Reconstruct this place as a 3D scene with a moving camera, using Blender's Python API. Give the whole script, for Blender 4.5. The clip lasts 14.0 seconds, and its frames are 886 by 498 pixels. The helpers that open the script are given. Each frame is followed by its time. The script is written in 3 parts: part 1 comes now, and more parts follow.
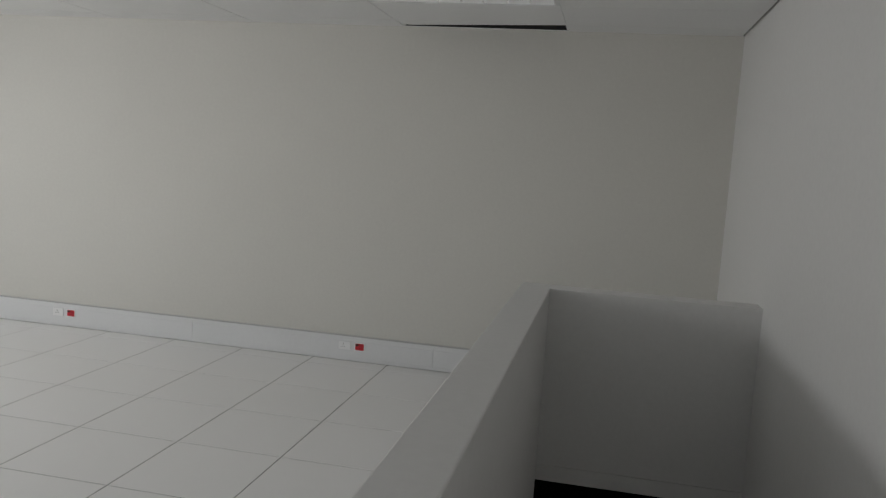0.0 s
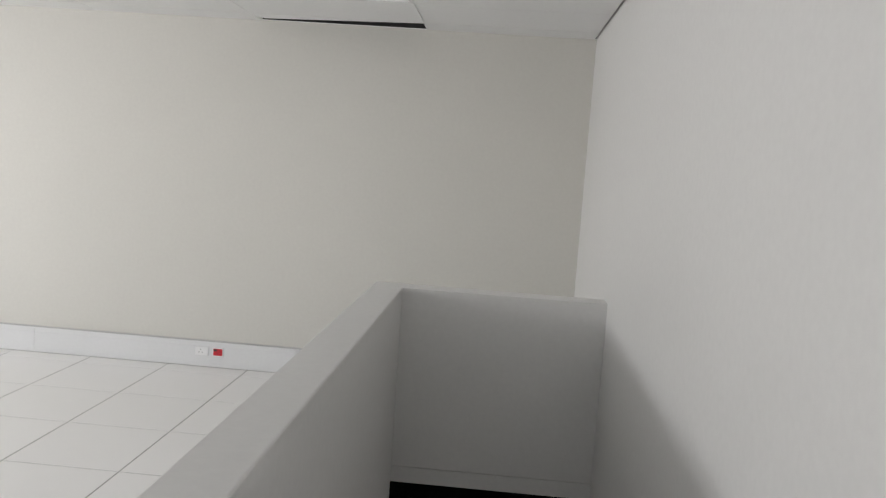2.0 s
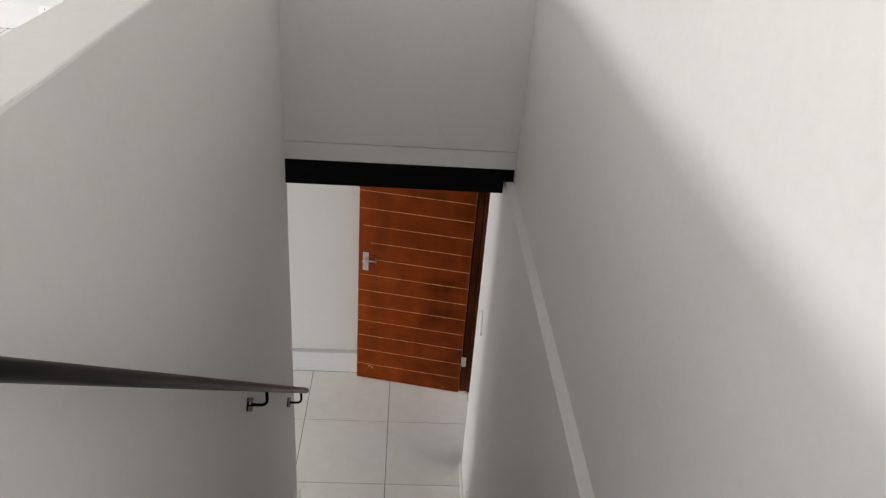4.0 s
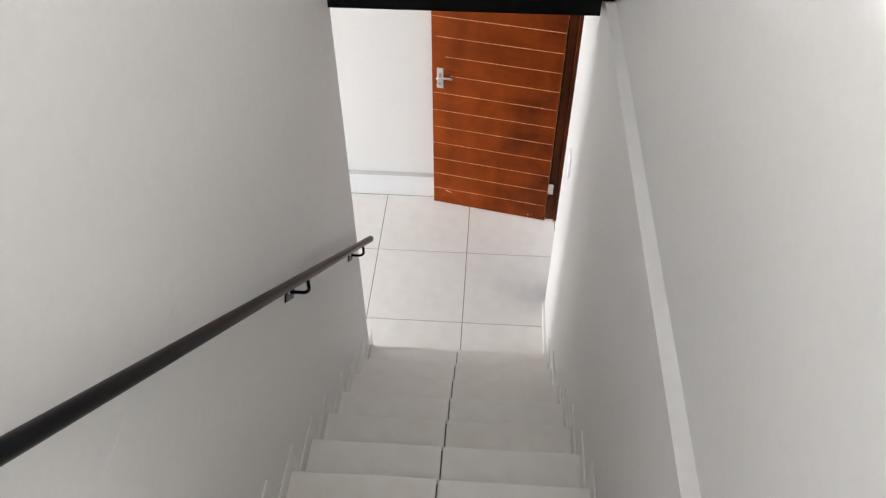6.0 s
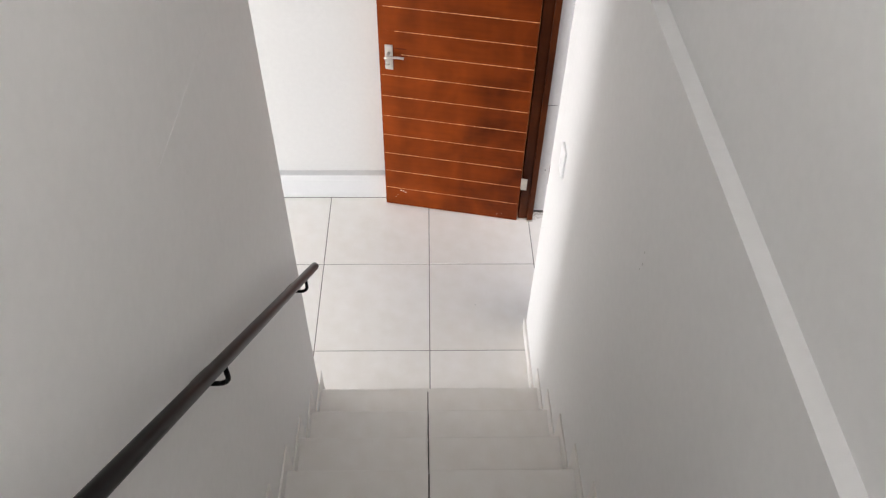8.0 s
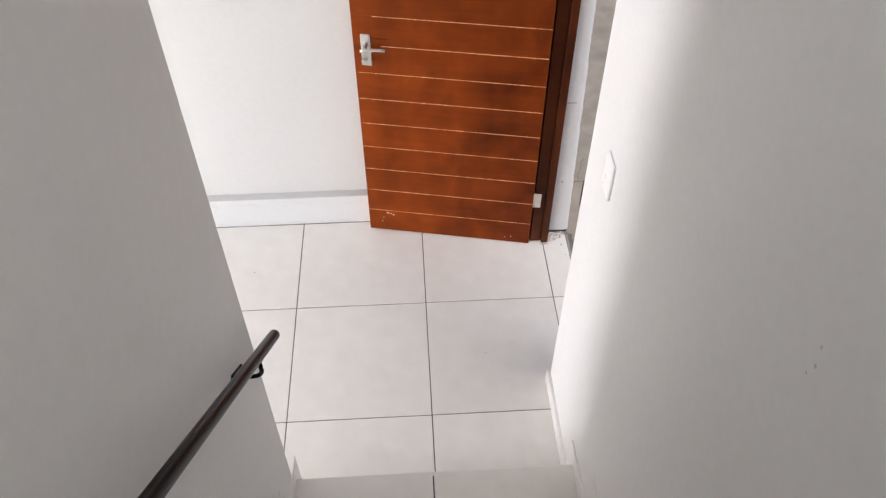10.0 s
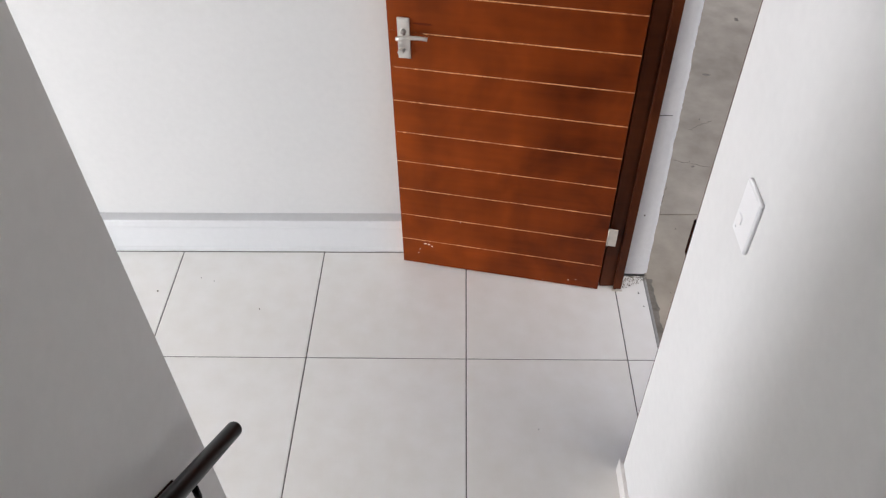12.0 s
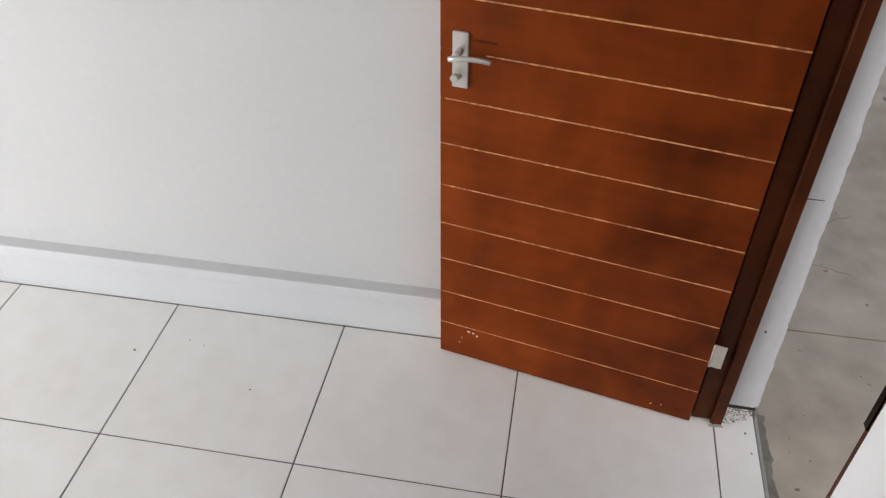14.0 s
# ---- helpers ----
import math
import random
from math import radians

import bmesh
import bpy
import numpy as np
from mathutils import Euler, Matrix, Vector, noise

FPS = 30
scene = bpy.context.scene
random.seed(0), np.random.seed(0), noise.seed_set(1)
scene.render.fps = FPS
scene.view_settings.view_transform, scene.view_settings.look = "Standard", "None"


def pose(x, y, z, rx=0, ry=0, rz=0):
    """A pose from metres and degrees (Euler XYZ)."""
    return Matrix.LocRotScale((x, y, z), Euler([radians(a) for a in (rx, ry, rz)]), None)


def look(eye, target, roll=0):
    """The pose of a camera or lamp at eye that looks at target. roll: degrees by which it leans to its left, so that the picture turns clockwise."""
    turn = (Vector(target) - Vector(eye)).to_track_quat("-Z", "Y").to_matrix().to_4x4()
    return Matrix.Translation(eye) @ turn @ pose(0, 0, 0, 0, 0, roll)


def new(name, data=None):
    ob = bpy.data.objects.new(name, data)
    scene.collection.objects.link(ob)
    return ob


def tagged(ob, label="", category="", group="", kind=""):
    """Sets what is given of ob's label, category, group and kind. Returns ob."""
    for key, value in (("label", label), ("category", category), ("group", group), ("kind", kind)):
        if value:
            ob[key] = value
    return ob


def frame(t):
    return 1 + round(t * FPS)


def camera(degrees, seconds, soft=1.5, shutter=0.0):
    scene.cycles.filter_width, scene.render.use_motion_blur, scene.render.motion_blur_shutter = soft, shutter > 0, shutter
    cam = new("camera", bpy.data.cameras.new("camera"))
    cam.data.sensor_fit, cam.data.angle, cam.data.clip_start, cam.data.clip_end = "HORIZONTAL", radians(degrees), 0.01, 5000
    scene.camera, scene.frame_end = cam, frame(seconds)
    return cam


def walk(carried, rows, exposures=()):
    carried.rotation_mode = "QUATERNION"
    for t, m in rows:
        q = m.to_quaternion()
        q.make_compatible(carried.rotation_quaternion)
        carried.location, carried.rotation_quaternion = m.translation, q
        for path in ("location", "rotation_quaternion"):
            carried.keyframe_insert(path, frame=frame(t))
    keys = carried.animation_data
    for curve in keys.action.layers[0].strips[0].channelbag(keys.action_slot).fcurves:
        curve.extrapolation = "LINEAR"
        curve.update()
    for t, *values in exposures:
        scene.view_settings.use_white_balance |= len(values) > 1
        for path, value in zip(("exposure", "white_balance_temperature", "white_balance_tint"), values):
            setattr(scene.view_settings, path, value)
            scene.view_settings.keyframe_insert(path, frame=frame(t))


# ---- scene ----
cam = camera(59.1, 14.0, soft=1.25)
PATH = [
    (0, (-0.248, -5.108, 4.151), (-0.654, -3.163, 3.922), 3.7),
    (0.5, (-0.187, -5.101, 4.173), (-0.453, -3.13, 3.964), 3.9),
    (1, (-0.14, -5.094, 4.177), (-0.333, -3.111, 4.005), 4.1),
    (1.5, (-0.097, -5.078, 4.185), (-0.28, -3.092, 4.039), 3.8),
    (2, (-0.06, -5.014, 4.145), (-0.188, -3.029, 3.938), 4.0),
    (2.5, (-0.017, -4.944, 4.113), (-0.112, -2.985, 3.718), 2.4),
    (3, (-0.013, -4.829, 4.040), (-0.047, -2.915, 3.461), 1.7),
    (3.5, (-0.039, -4.592, 3.975), (0.089, -2.763, 3.174), 2.6),
    (4, (0.017, -4.320, 3.897), (0.132, -2.582, 2.915), 4.4),
    (6.5, (0.104, -3.491, 3.749), (-0.017, -2.145, 2.276), -1.3),
    (7, (0.044, -3.300, 3.599), (0.067, -1.957, 2.117), 2.5),
    (9.5, (-0.047, -2.491, 3.000), (0.014, -1.113, 1.553), 0.4),
    (10, (-0.054, -2.307, 2.841), (0.025, -0.946, 1.378), -0.0),
    (10.5, (-0.059, -2.139, 2.713), (-0.023, -0.769, 1.256), -0.8),
    (11, (-0.008, -1.977, 2.572), (-0.048, -0.593, 1.129), -1.6),
    (11.5, (0.008, -1.869, 2.476), (-0.030, -0.485, 1.033), -1.8),
    (12, (-0.020, -1.752, 2.368), (-0.067, -0.351, 0.941), -1.1),
    (12.5, (0.024, -1.615, 2.275), (-0.089, -0.153, 0.915), -0.8),
    (13, (0.068, -1.502, 2.174), (-0.090, -0.039, 0.820), -1.0),
    (13.5, (0.063, -1.329, 2.047), (-0.106, 0.175, 0.740), -0.5),
    (14, (0.044, -1.207, 1.930), (-0.215, 0.287, 0.626), 0.1),
]
# seconds, stops, kelvin, tint
EXPOSURES = [
    (0.0, -1.65, 6520, 9), (0.5, -1.04, 6550, 9), (1.0, -0.76, 6580, 9.5), (1.5, -0.71, 6570, 10), (2.0, -0.65, 6560, 11), (2.5, -0.57, 6550, 12), (3.0, -0.40, 6600, 13), (3.5, -0.06, 6600, 13), (4.0, 0.2, 6750, 12),
    (6.5, 1.17, 6550, 12), (9.5, 1.17, 6600, 14.5), (10.5, 1.07, 6480, 15), (11.0, 1.01, 6430, 14.5), (12.0, 0.83, 6370, 13.5), (12.5, 0.74, 6355, 12.5), (13.0, 0.66, 6360, 12.5), (13.5, 0.57, 6400, 11.5), (14.0, 0.60, 6420, 12),
]
walk(cam, [(t, look(eye, target, roll)) for t, eye, target, roll in PATH], EXPOSURES)

# ---- plan, in metres: x across the stairs, y along them, z up from the lower floor ----
STAIR_L, STAIR_R, WALL_UP = -0.515, 0.507, 0.545   # faces of the stair walls, lower and upper right wall
PARAPET_OUT = -0.675
CROSS_Y, CROSS_BACK = -1.005, -0.86                  # wall across the stair head
LEFT_END = -0.977
FLOOR_UP, PARAPET_TOP, CEILING = 2.55, 3.51, 5.10
LEDGE = 2.397
FAR = 0.60
ROOM_L, ROOM_B = -7.0, -7.0
RISE, GOING, NOSE_Y, RISERS = 2.55 / 13, 0.2375, -0.955, 13
DOOR_A, DOOR_B = -0.47, 0.43                        # doorway in the right wall
OUT_X = 0.737

# ---- light ----
world = bpy.data.worlds.new("sky")
scene.world = world
world.use_nodes = True
wn = world.node_tree
sky = wn.nodes.new("ShaderNodeTexSky")
sky.sky_type = "NISHITA"
sky.sun_disc = False
sky.sun_elevation, sky.sun_rotation = radians(50), radians(200)
wn.nodes["Background"].inputs["Strength"].default_value = 0.055
wn.links.new(sky.outputs["Color"], wn.nodes["Background"].inputs["Color"])


def area_light(name, place, target, w, h, power, colour):
    lamp = bpy.data.lights.new(name, "AREA")
    lamp.shape, lamp.size, lamp.size_y = "RECTANGLE", w, h
    lamp.energy, lamp.color = power, colour
    ob = new(name, lamp)
    ob.matrix_world = look(place, target)
    return ob


sun = bpy.data.lights.new("sun", "SUN")
sun.energy, sun.angle, sun.color = 1.2, radians(50), (1.0, 0.94, 0.86)
new("sun", sun).matrix_world = look((5, -6, 10), (2, 0, 0))
area_light("upper_window_light", (-6.96, -3.5, 4.30), (0, -3.5, 2.7), 5.2, 0.72, 222, (0.985, 0.99, 0.995))
# added fill from behind that lifts the stairwell, no known source there
area_light("back_fill_light", (-1.6, -6.96, 4.15), (-1.6, 0, 3.6), 3.6, 1.3, 9, (0.96, 0.98, 1.0))
area_light("lower_window_light", (-6.96, -1.5, 1.35), (0, -1.5, 1.35), 1.6, 1.9, 158, (0.96, 0.983, 1.0))
# extra fill added to brighten the lower far wall
area_light("lower_side_fill_light", (-6.96, -4.0, 1.35), (0, -3.2, 1.35), 1.5, 1.9, 45, (0.96, 0.983, 1.0))


# ---- materials ----
def material(name, colour, rough=0.5, metal=0.0, grain=40.0, vary=0.06, bump=0.0, bump_scale=200.0, blotch=1.5, spec=0.5, random_vary=0.0, mottle=None, detail=5.0):
    """A surface whose colour drifts at two scales, with fine relief."""
    m = bpy.data.materials.new(name)
    m.use_nodes = True
    nt = m.node_tree
    b = nt.nodes["Principled BSDF"]
    b.inputs["Roughness"].default_value = rough
    b.inputs["Metallic"].default_value = metal
    b.inputs["Specular IOR Level"].default_value = spec
    co = nt.nodes.new("ShaderNodeTexCoord")
    big, small = nt.nodes.new("ShaderNodeTexNoise"), nt.nodes.new("ShaderNodeTexNoise")
    big.inputs["Scale"].default_value, big.inputs["Detail"].default_value = blotch, detail
    small.inputs["Scale"].default_value, small.inputs["Detail"].default_value = grain, 4
    for n in (big, small):
        nt.links.new(co.outputs["Object"], n.inputs["Vector"])
    add = nt.nodes.new("ShaderNodeMath")
    add.operation = "ADD"
    nt.links.new(big.outputs["Fac"], add.inputs[0])
    nt.links.new(small.outputs["Fac"], add.inputs[1])
    out = add.outputs[0]
    if random_vary:
        info = nt.nodes.new("ShaderNodeObjectInfo")
        mul = nt.nodes.new("ShaderNodeMath")
        mul.operation = "MULTIPLY_ADD"
        nt.links.new(info.outputs["Random"], mul.inputs[0])
        mul.inputs[1].default_value = random_vary
        nt.links.new(out, mul.inputs[2])
        out = mul.outputs[0]
    ramp = nt.nodes.new("ShaderNodeMapRange")
    ramp.inputs["From Min"].default_value, ramp.inputs["From Max"].default_value = 0.6, 1.4 + random_vary
    nt.links.new(out, ramp.inputs["Value"])
    mix = nt.nodes.new("ShaderNodeMix")
    mix.data_type = "RGBA"
    dark = mottle or tuple(c * (1 - 2 * vary) for c in colour)
    mix.inputs["A"].default_value = (*dark, 1)
    mix.inputs["B"].default_value = (*(min(1, c * (1 + vary)) for c in colour), 1)
    nt.links.new(ramp.outputs["Result"], mix.inputs["Factor"])
    colour_out = mix.outputs["Result"]
    nt.links.new(colour_out, b.inputs["Base Color"])
    rr = nt.nodes.new("ShaderNodeMapRange")
    rr.inputs["To Min"].default_value, rr.inputs["To Max"].default_value = max(0.03, rough - 0.07), min(1, rough + 0.07)
    nt.links.new(big.outputs["Fac"], rr.inputs["Value"])
    nt.links.new(rr.outputs["Result"], b.inputs["Roughness"])
    if bump:
        fine = nt.nodes.new("ShaderNodeTexNoise")
        fine.inputs["Scale"].default_value, fine.inputs["Detail"].default_value = bump_scale, 3
        nt.links.new(co.outputs["Object"], fine.inputs["Vector"])
        bp = nt.nodes.new("ShaderNodeBump")
        bp.inputs["Strength"].default_value, bp.inputs["Distance"].default_value = bump, 0.004
        nt.links.new(fine.outputs["Fac"], bp.inputs["Height"])
        nt.links.new(bp.outputs["Normal"], b.inputs["Normal"])
    return m


def wood(name, dark, light, rough=0.38, uneven=0.0):
    """Stained timber: long grain along the local x axis and cloudy stain. uneven: how much paler the mix gets towards
    -x.
    """
    m = bpy.data.materials.new(name)
    m.use_nodes = True
    nt = m.node_tree
    b = nt.nodes["Principled BSDF"]
    b.inputs["Roughness"].default_value = rough
    b.inputs["Specular IOR Level"].default_value = 0.1
    co, mp = nt.nodes.new("ShaderNodeTexCoord"), nt.nodes.new("ShaderNodeMapping")
    mp.inputs["Scale"].default_value = (2.6, 42, 42)
    nt.links.new(co.outputs["Object"], mp.inputs["Vector"])
    grain, cloud = nt.nodes.new("ShaderNodeTexNoise"), nt.nodes.new("ShaderNodeTexNoise")
    grain.inputs["Scale"].default_value, grain.inputs["Detail"].default_value = 1.0, 6
    cloud.inputs["Scale"].default_value, cloud.inputs["Detail"].default_value = 2.3, 3
    nt.links.new(mp.outputs["Vector"], grain.inputs["Vector"])
    stretch = nt.nodes.new("ShaderNodeMapping")
    stretch.inputs["Scale"].default_value = (2.1, 1, 0.38)
    nt.links.new(co.outputs["Object"], stretch.inputs["Vector"])
    nt.links.new(stretch.outputs["Vector"], cloud.inputs["Vector"])
    patch = nt.nodes.new("ShaderNodeTexNoise")
    patch.inputs["Scale"].default_value, patch.inputs["Detail"].default_value, patch.inputs["Distortion"].default_value = 4.2, 3, 0.5
    nt.links.new(co.outputs["Object"], patch.inputs["Vector"])
    blend = nt.nodes.new("ShaderNodeMix")
    blend.inputs["Factor"].default_value = 0.55
    nt.links.new(cloud.outputs["Fac"], blend.inputs["A"])
    nt.links.new(patch.outputs["Fac"], blend.inputs["B"])
    mul = nt.nodes.new("ShaderNodeMath")
    mul.operation = "MULTIPLY_ADD"
    nt.links.new(grain.outputs["Fac"], mul.inputs[0])
    mul.inputs[1].default_value = 0.13
    nt.links.new(blend.outputs["Result"], mul.inputs[2])
    sep, x_drift = nt.nodes.new("ShaderNodeSeparateXYZ"), nt.nodes.new("ShaderNodeMath")
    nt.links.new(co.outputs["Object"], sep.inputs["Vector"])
    x_drift.operation = "MULTIPLY_ADD"
    nt.links.new(sep.outputs["X"], x_drift.inputs[0])
    x_drift.inputs[1].default_value = -uneven
    nt.links.new(mul.outputs[0], x_drift.inputs[2])
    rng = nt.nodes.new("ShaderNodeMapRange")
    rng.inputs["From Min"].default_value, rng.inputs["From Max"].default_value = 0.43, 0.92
    nt.links.new(x_drift.outputs[0], rng.inputs["Value"])
    mix = nt.nodes.new("ShaderNodeMix")
    mix.data_type = "RGBA"
    mix.inputs["A"].default_value, mix.inputs["B"].default_value = (*dark, 1), (*light, 1)
    nt.links.new(rng.outputs["Result"], mix.inputs["Factor"])
    nt.links.new(mix.outputs["Result"], b.inputs["Base Color"])
    bp = nt.nodes.new("ShaderNodeBump")
    bp.inputs["Strength"].default_value, bp.inputs["Distance"].default_value = 0.25, 0.001
    nt.links.new(grain.outputs["Fac"], bp.inputs["Height"])
    nt.links.new(bp.outputs["Normal"], b.inputs["Normal"])
    return m


PAINT = material("wall_paint", (0.765, 0.757, 0.742), 0.6, vary=0.02, bump=0.07, bump_scale=260, blotch=0.9)
PAINT_BEIGE = material("beige_wall_paint", (0.715, 0.699, 0.652), 0.6, vary=0.02, bump=0.07, bump_scale=260, blotch=0.9)
PAINT_WHITE = material("white_plaster", (0.80, 0.79, 0.79), 0.65, vary=0.03, bump=0.3, bump_scale=60, blotch=4)
TILE = material("floor_tile", (0.80, 0.785, 0.765), 0.30, vary=0.02, grain=11, blotch=2.1, random_vary=0.25, spec=0.4, detail=3.0, mottle=(0.705, 0.672, 0.618))
TILE_UP = material("office_floor_tile", (0.87, 0.862, 0.85), 0.30, vary=0.006, grain=9, blotch=2.0, random_vary=0.3, spec=0.4, detail=1.0)
GROUT = material("grout", (0.13, 0.12, 0.11), 0.9, vary=0.15, grain=60)
CEIL_TILE = material("ceiling_board", (0.87, 0.87, 0.865), 0.8, vary=0.02, bump=0.15, bump_scale=350)
BLACK = material("black_steel", (0.005, 0.0052, 0.0055), 0.26, vary=0.2, metal=0.0, spec=0.12)
RAIL_BLACK = material("glossy_black_rail", (0.005, 0.0052, 0.0055), 0.33, vary=0.15, spec=0.10)
VOID_SHADE = material("ceiling_void_shade", (0.05, 0.05, 0.05), 0.9, vary=0.1)
CONCRETE = material("raw_slab", (0.35, 0.34, 0.32), 0.9, vary=0.1, bump=0.3, bump_scale=40)
PVC = material("white_trunking", (0.79, 0.795, 0.80), 0.4, vary=0.015, blotch=2)
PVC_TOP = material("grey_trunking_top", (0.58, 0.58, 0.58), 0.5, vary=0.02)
PLASTIC = material("white_plastic", (0.88, 0.88, 0.88), 0.3, vary=0.01)
RED = material("red_plastic", (0.62, 0.015, 0.03), 0.35, vary=0.04)
SCREW = material("dark_hole", (0.03, 0.03, 0.03), 0.6, vary=0.1)
LOUVRE = material("louvre_aluminium", (0.92, 0.92, 0.92), 0.3, metal=0.25, vary=0.02)
TUBE = material("fluorescent_tube", (0.88, 0.89, 0.9), 0.25, vary=0.01)
# weak glow added to the tubes so the louvre cells look bright
TUBE.node_tree.nodes["Principled BSDF"].inputs["Emission Color"].default_value = (0.95, 0.98, 1.0, 1)
TUBE.node_tree.nodes["Principled BSDF"].inputs["Emission Strength"].default_value = 4.0
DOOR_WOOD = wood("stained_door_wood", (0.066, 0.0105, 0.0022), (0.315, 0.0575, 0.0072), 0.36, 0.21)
DOOR_GROOVE = material("pale_groove_wood", (0.70, 0.36, 0.145), 0.6, vary=0.2, grain=75, blotch=10, mottle=(0.38, 0.14, 0.048))
DOOR_GROOVE.node_tree.nodes["Map Range"].inputs["From Min"].default_value = 0.84
DOOR_GROOVE.node_tree.nodes["Map Range"].inputs["From Max"].default_value = 1.14
FRAME_WOOD = wood("dark_frame_wood", (0.032, 0.0075, 0.0025), (0.15, 0.037, 0.010), 0.34)
STEEL = material("brushed_steel", (0.66, 0.63, 0.59), 0.42, metal=0.9, vary=0.05)
HINGE = material("hinge_steel", (0.54, 0.49, 0.42), 0.45, metal=0.35, vary=0.1)
PAVER = material("outdoor_slab", (0.455, 0.398, 0.322), 0.8, vary=0.08, grain=9, blotch=1.7, bump=0.15, bump_scale=80, mottle=(0.29, 0.247, 0.192), detail=6.0)
MORTAR = material("rough_mortar", (0.24, 0.212, 0.175), 0.95, vary=0.15, grain=60, blotch=14, bump=0.5, bump_scale=90, mottle=(0.13, 0.115, 0.092))
DEBRIS = material("dirt_crumb", (0.12, 0.10, 0.085), 0.9, vary=0.2)


# ---- mesh helpers ----
def add_box(bm, x0, y0, z0, x1, y1, z1, bevel=0.0, segments=1):
    vs = [bm.verts.new((x, y, z)) for x in (x0, x1) for y in (y0, y1) for z in (z0, z1)]
    fs = [bm.faces.new([vs[i] for i in f]) for f in ((0, 1, 3, 2), (4, 6, 7, 5), (0, 4, 5, 1), (2, 3, 7, 6), (0, 2, 6, 4), (1, 5, 7, 3))]
    if bevel:
        es = list({e for f in fs for e in f.edges})
        bmesh.ops.bevel(bm, geom=es, offset=bevel, segments=segments, affect="EDGES", profile=0.5)


def add_tube(bm, path, radius, sides=16, caps=True):
    """A round bar along a list of points."""
    rings = []
    pts = [Vector(p) for p in path]
    steps = [(b - a).normalized() for a, b in zip(pts, pts[1:])]
    ref = min((Vector((1, 0, 0)), Vector((0, 1, 0)), Vector((0, 0, 1))), key=lambda a: max(abs(a.dot(d)) for d in steps))
    for i, p in enumerate(pts):
        d = (pts[min(i + 1, len(pts) - 1)] - pts[max(i - 1, 0)]).normalized()
        u = d.cross(ref).normalized()
        v = d.cross(u).normalized()
        rings.append([bm.verts.new(p + radius * (math.cos(2 * math.pi * k / sides) * u + math.sin(2 * math.pi * k / sides) * v)) for k in range(sides)])
    for a, b in zip(rings, rings[1:]):
        for k in range(sides):
            f = bm.faces.new((a[k], a[(k + 1) % sides], b[(k + 1) % sides], b[k]))
            f.smooth = True
    if caps:
        bm.faces.new(rings[0][::-1])
        bm.faces.new(rings[-1])


def add_prism(bm, outline, axis, a, b):
    """An outline of (u, v) pairs swept from a to b along x or y."""
    def at(u, v, w):
        return (w, u, v) if axis == "x" else (u, w, v)
    lo = [bm.verts.new(at(u, v, a)) for u, v in outline]
    hi = [bm.verts.new(at(u, v, b)) for u, v in outline]
    n = len(outline)
    for i in range(n):
        bm.faces.new((lo[i], lo[(i + 1) % n], hi[(i + 1) % n], hi[i]))
    bm.faces.new(lo[::-1])
    bm.faces.new(hi)


def part(name, bm, mat, parent=None, label=""):
    bmesh.ops.recalc_face_normals(bm, faces=bm.faces)
    me = bpy.data.meshes.new(name)
    bm.to_mesh(me)
    bm.free()
    me.materials.append(mat)
    ob = new(name, me)
    if parent:
        ob.parent = parent
    if label:
        ob["label"] = label
    return ob


def boxes(name, mat, *bs, parent=None, label="", bevel=0.0, segments=1):
    bm = bmesh.new()
    for b in bs:
        add_box(bm, *b, bevel=bevel, segments=segments)
    return part(name, bm, mat, parent, label)


def structure(ob, label, category):
    return tagged(ob, label, category, kind="structure")


# ---- walls, slabs, ceiling ----
TOP = 5.6
structure(boxes("wall_right", PAINT,
    (STAIR_R, ROOM_B - 0.2, -0.15, OUT_X, DOOR_A, LEDGE), (STAIR_R, DOOR_B, -0.15, 0.682, FAR + 0.23, LEDGE),
    (STAIR_R, DOOR_A, 2.09, OUT_X, DOOR_B, LEDGE), (WALL_UP, ROOM_B - 0.2, LEDGE, OUT_X, FAR + 0.23, TOP)),
    "off-white painted plaster wall with a narrow ledge above the stairs", "wall")
structure(boxes("wall_far", PAINT, (ROOM_L - 0.2, FAR, -0.15, 0.6, FAR + 0.23, 2.45)), "off-white painted plaster wall behind white trunking", "wall")
structure(boxes("wall_far_upper", PAINT_BEIGE, (ROOM_L - 0.2, FAR, 2.45, 0.6, FAR + 0.23, TOP)), "pale beige painted office wall behind white trunking", "wall")
# unseen wall, its opening added behind the back fill lamp
structure(boxes("wall_back", PAINT, (ROOM_L - 0.2, ROOM_B - 0.2, -0.15, 0.6, ROOM_B, 3.45), (ROOM_L - 0.2, ROOM_B - 0.2, 4.85, 0.6, ROOM_B, TOP), (ROOM_L - 0.2, ROOM_B - 0.2, 3.45, -3.5, ROOM_B, 4.85), (0.3, ROOM_B - 0.2, 3.45, 0.6, ROOM_B, 4.85)), "off-white painted plaster wall of the office", "wall")
LX = ROOM_L - 0.2
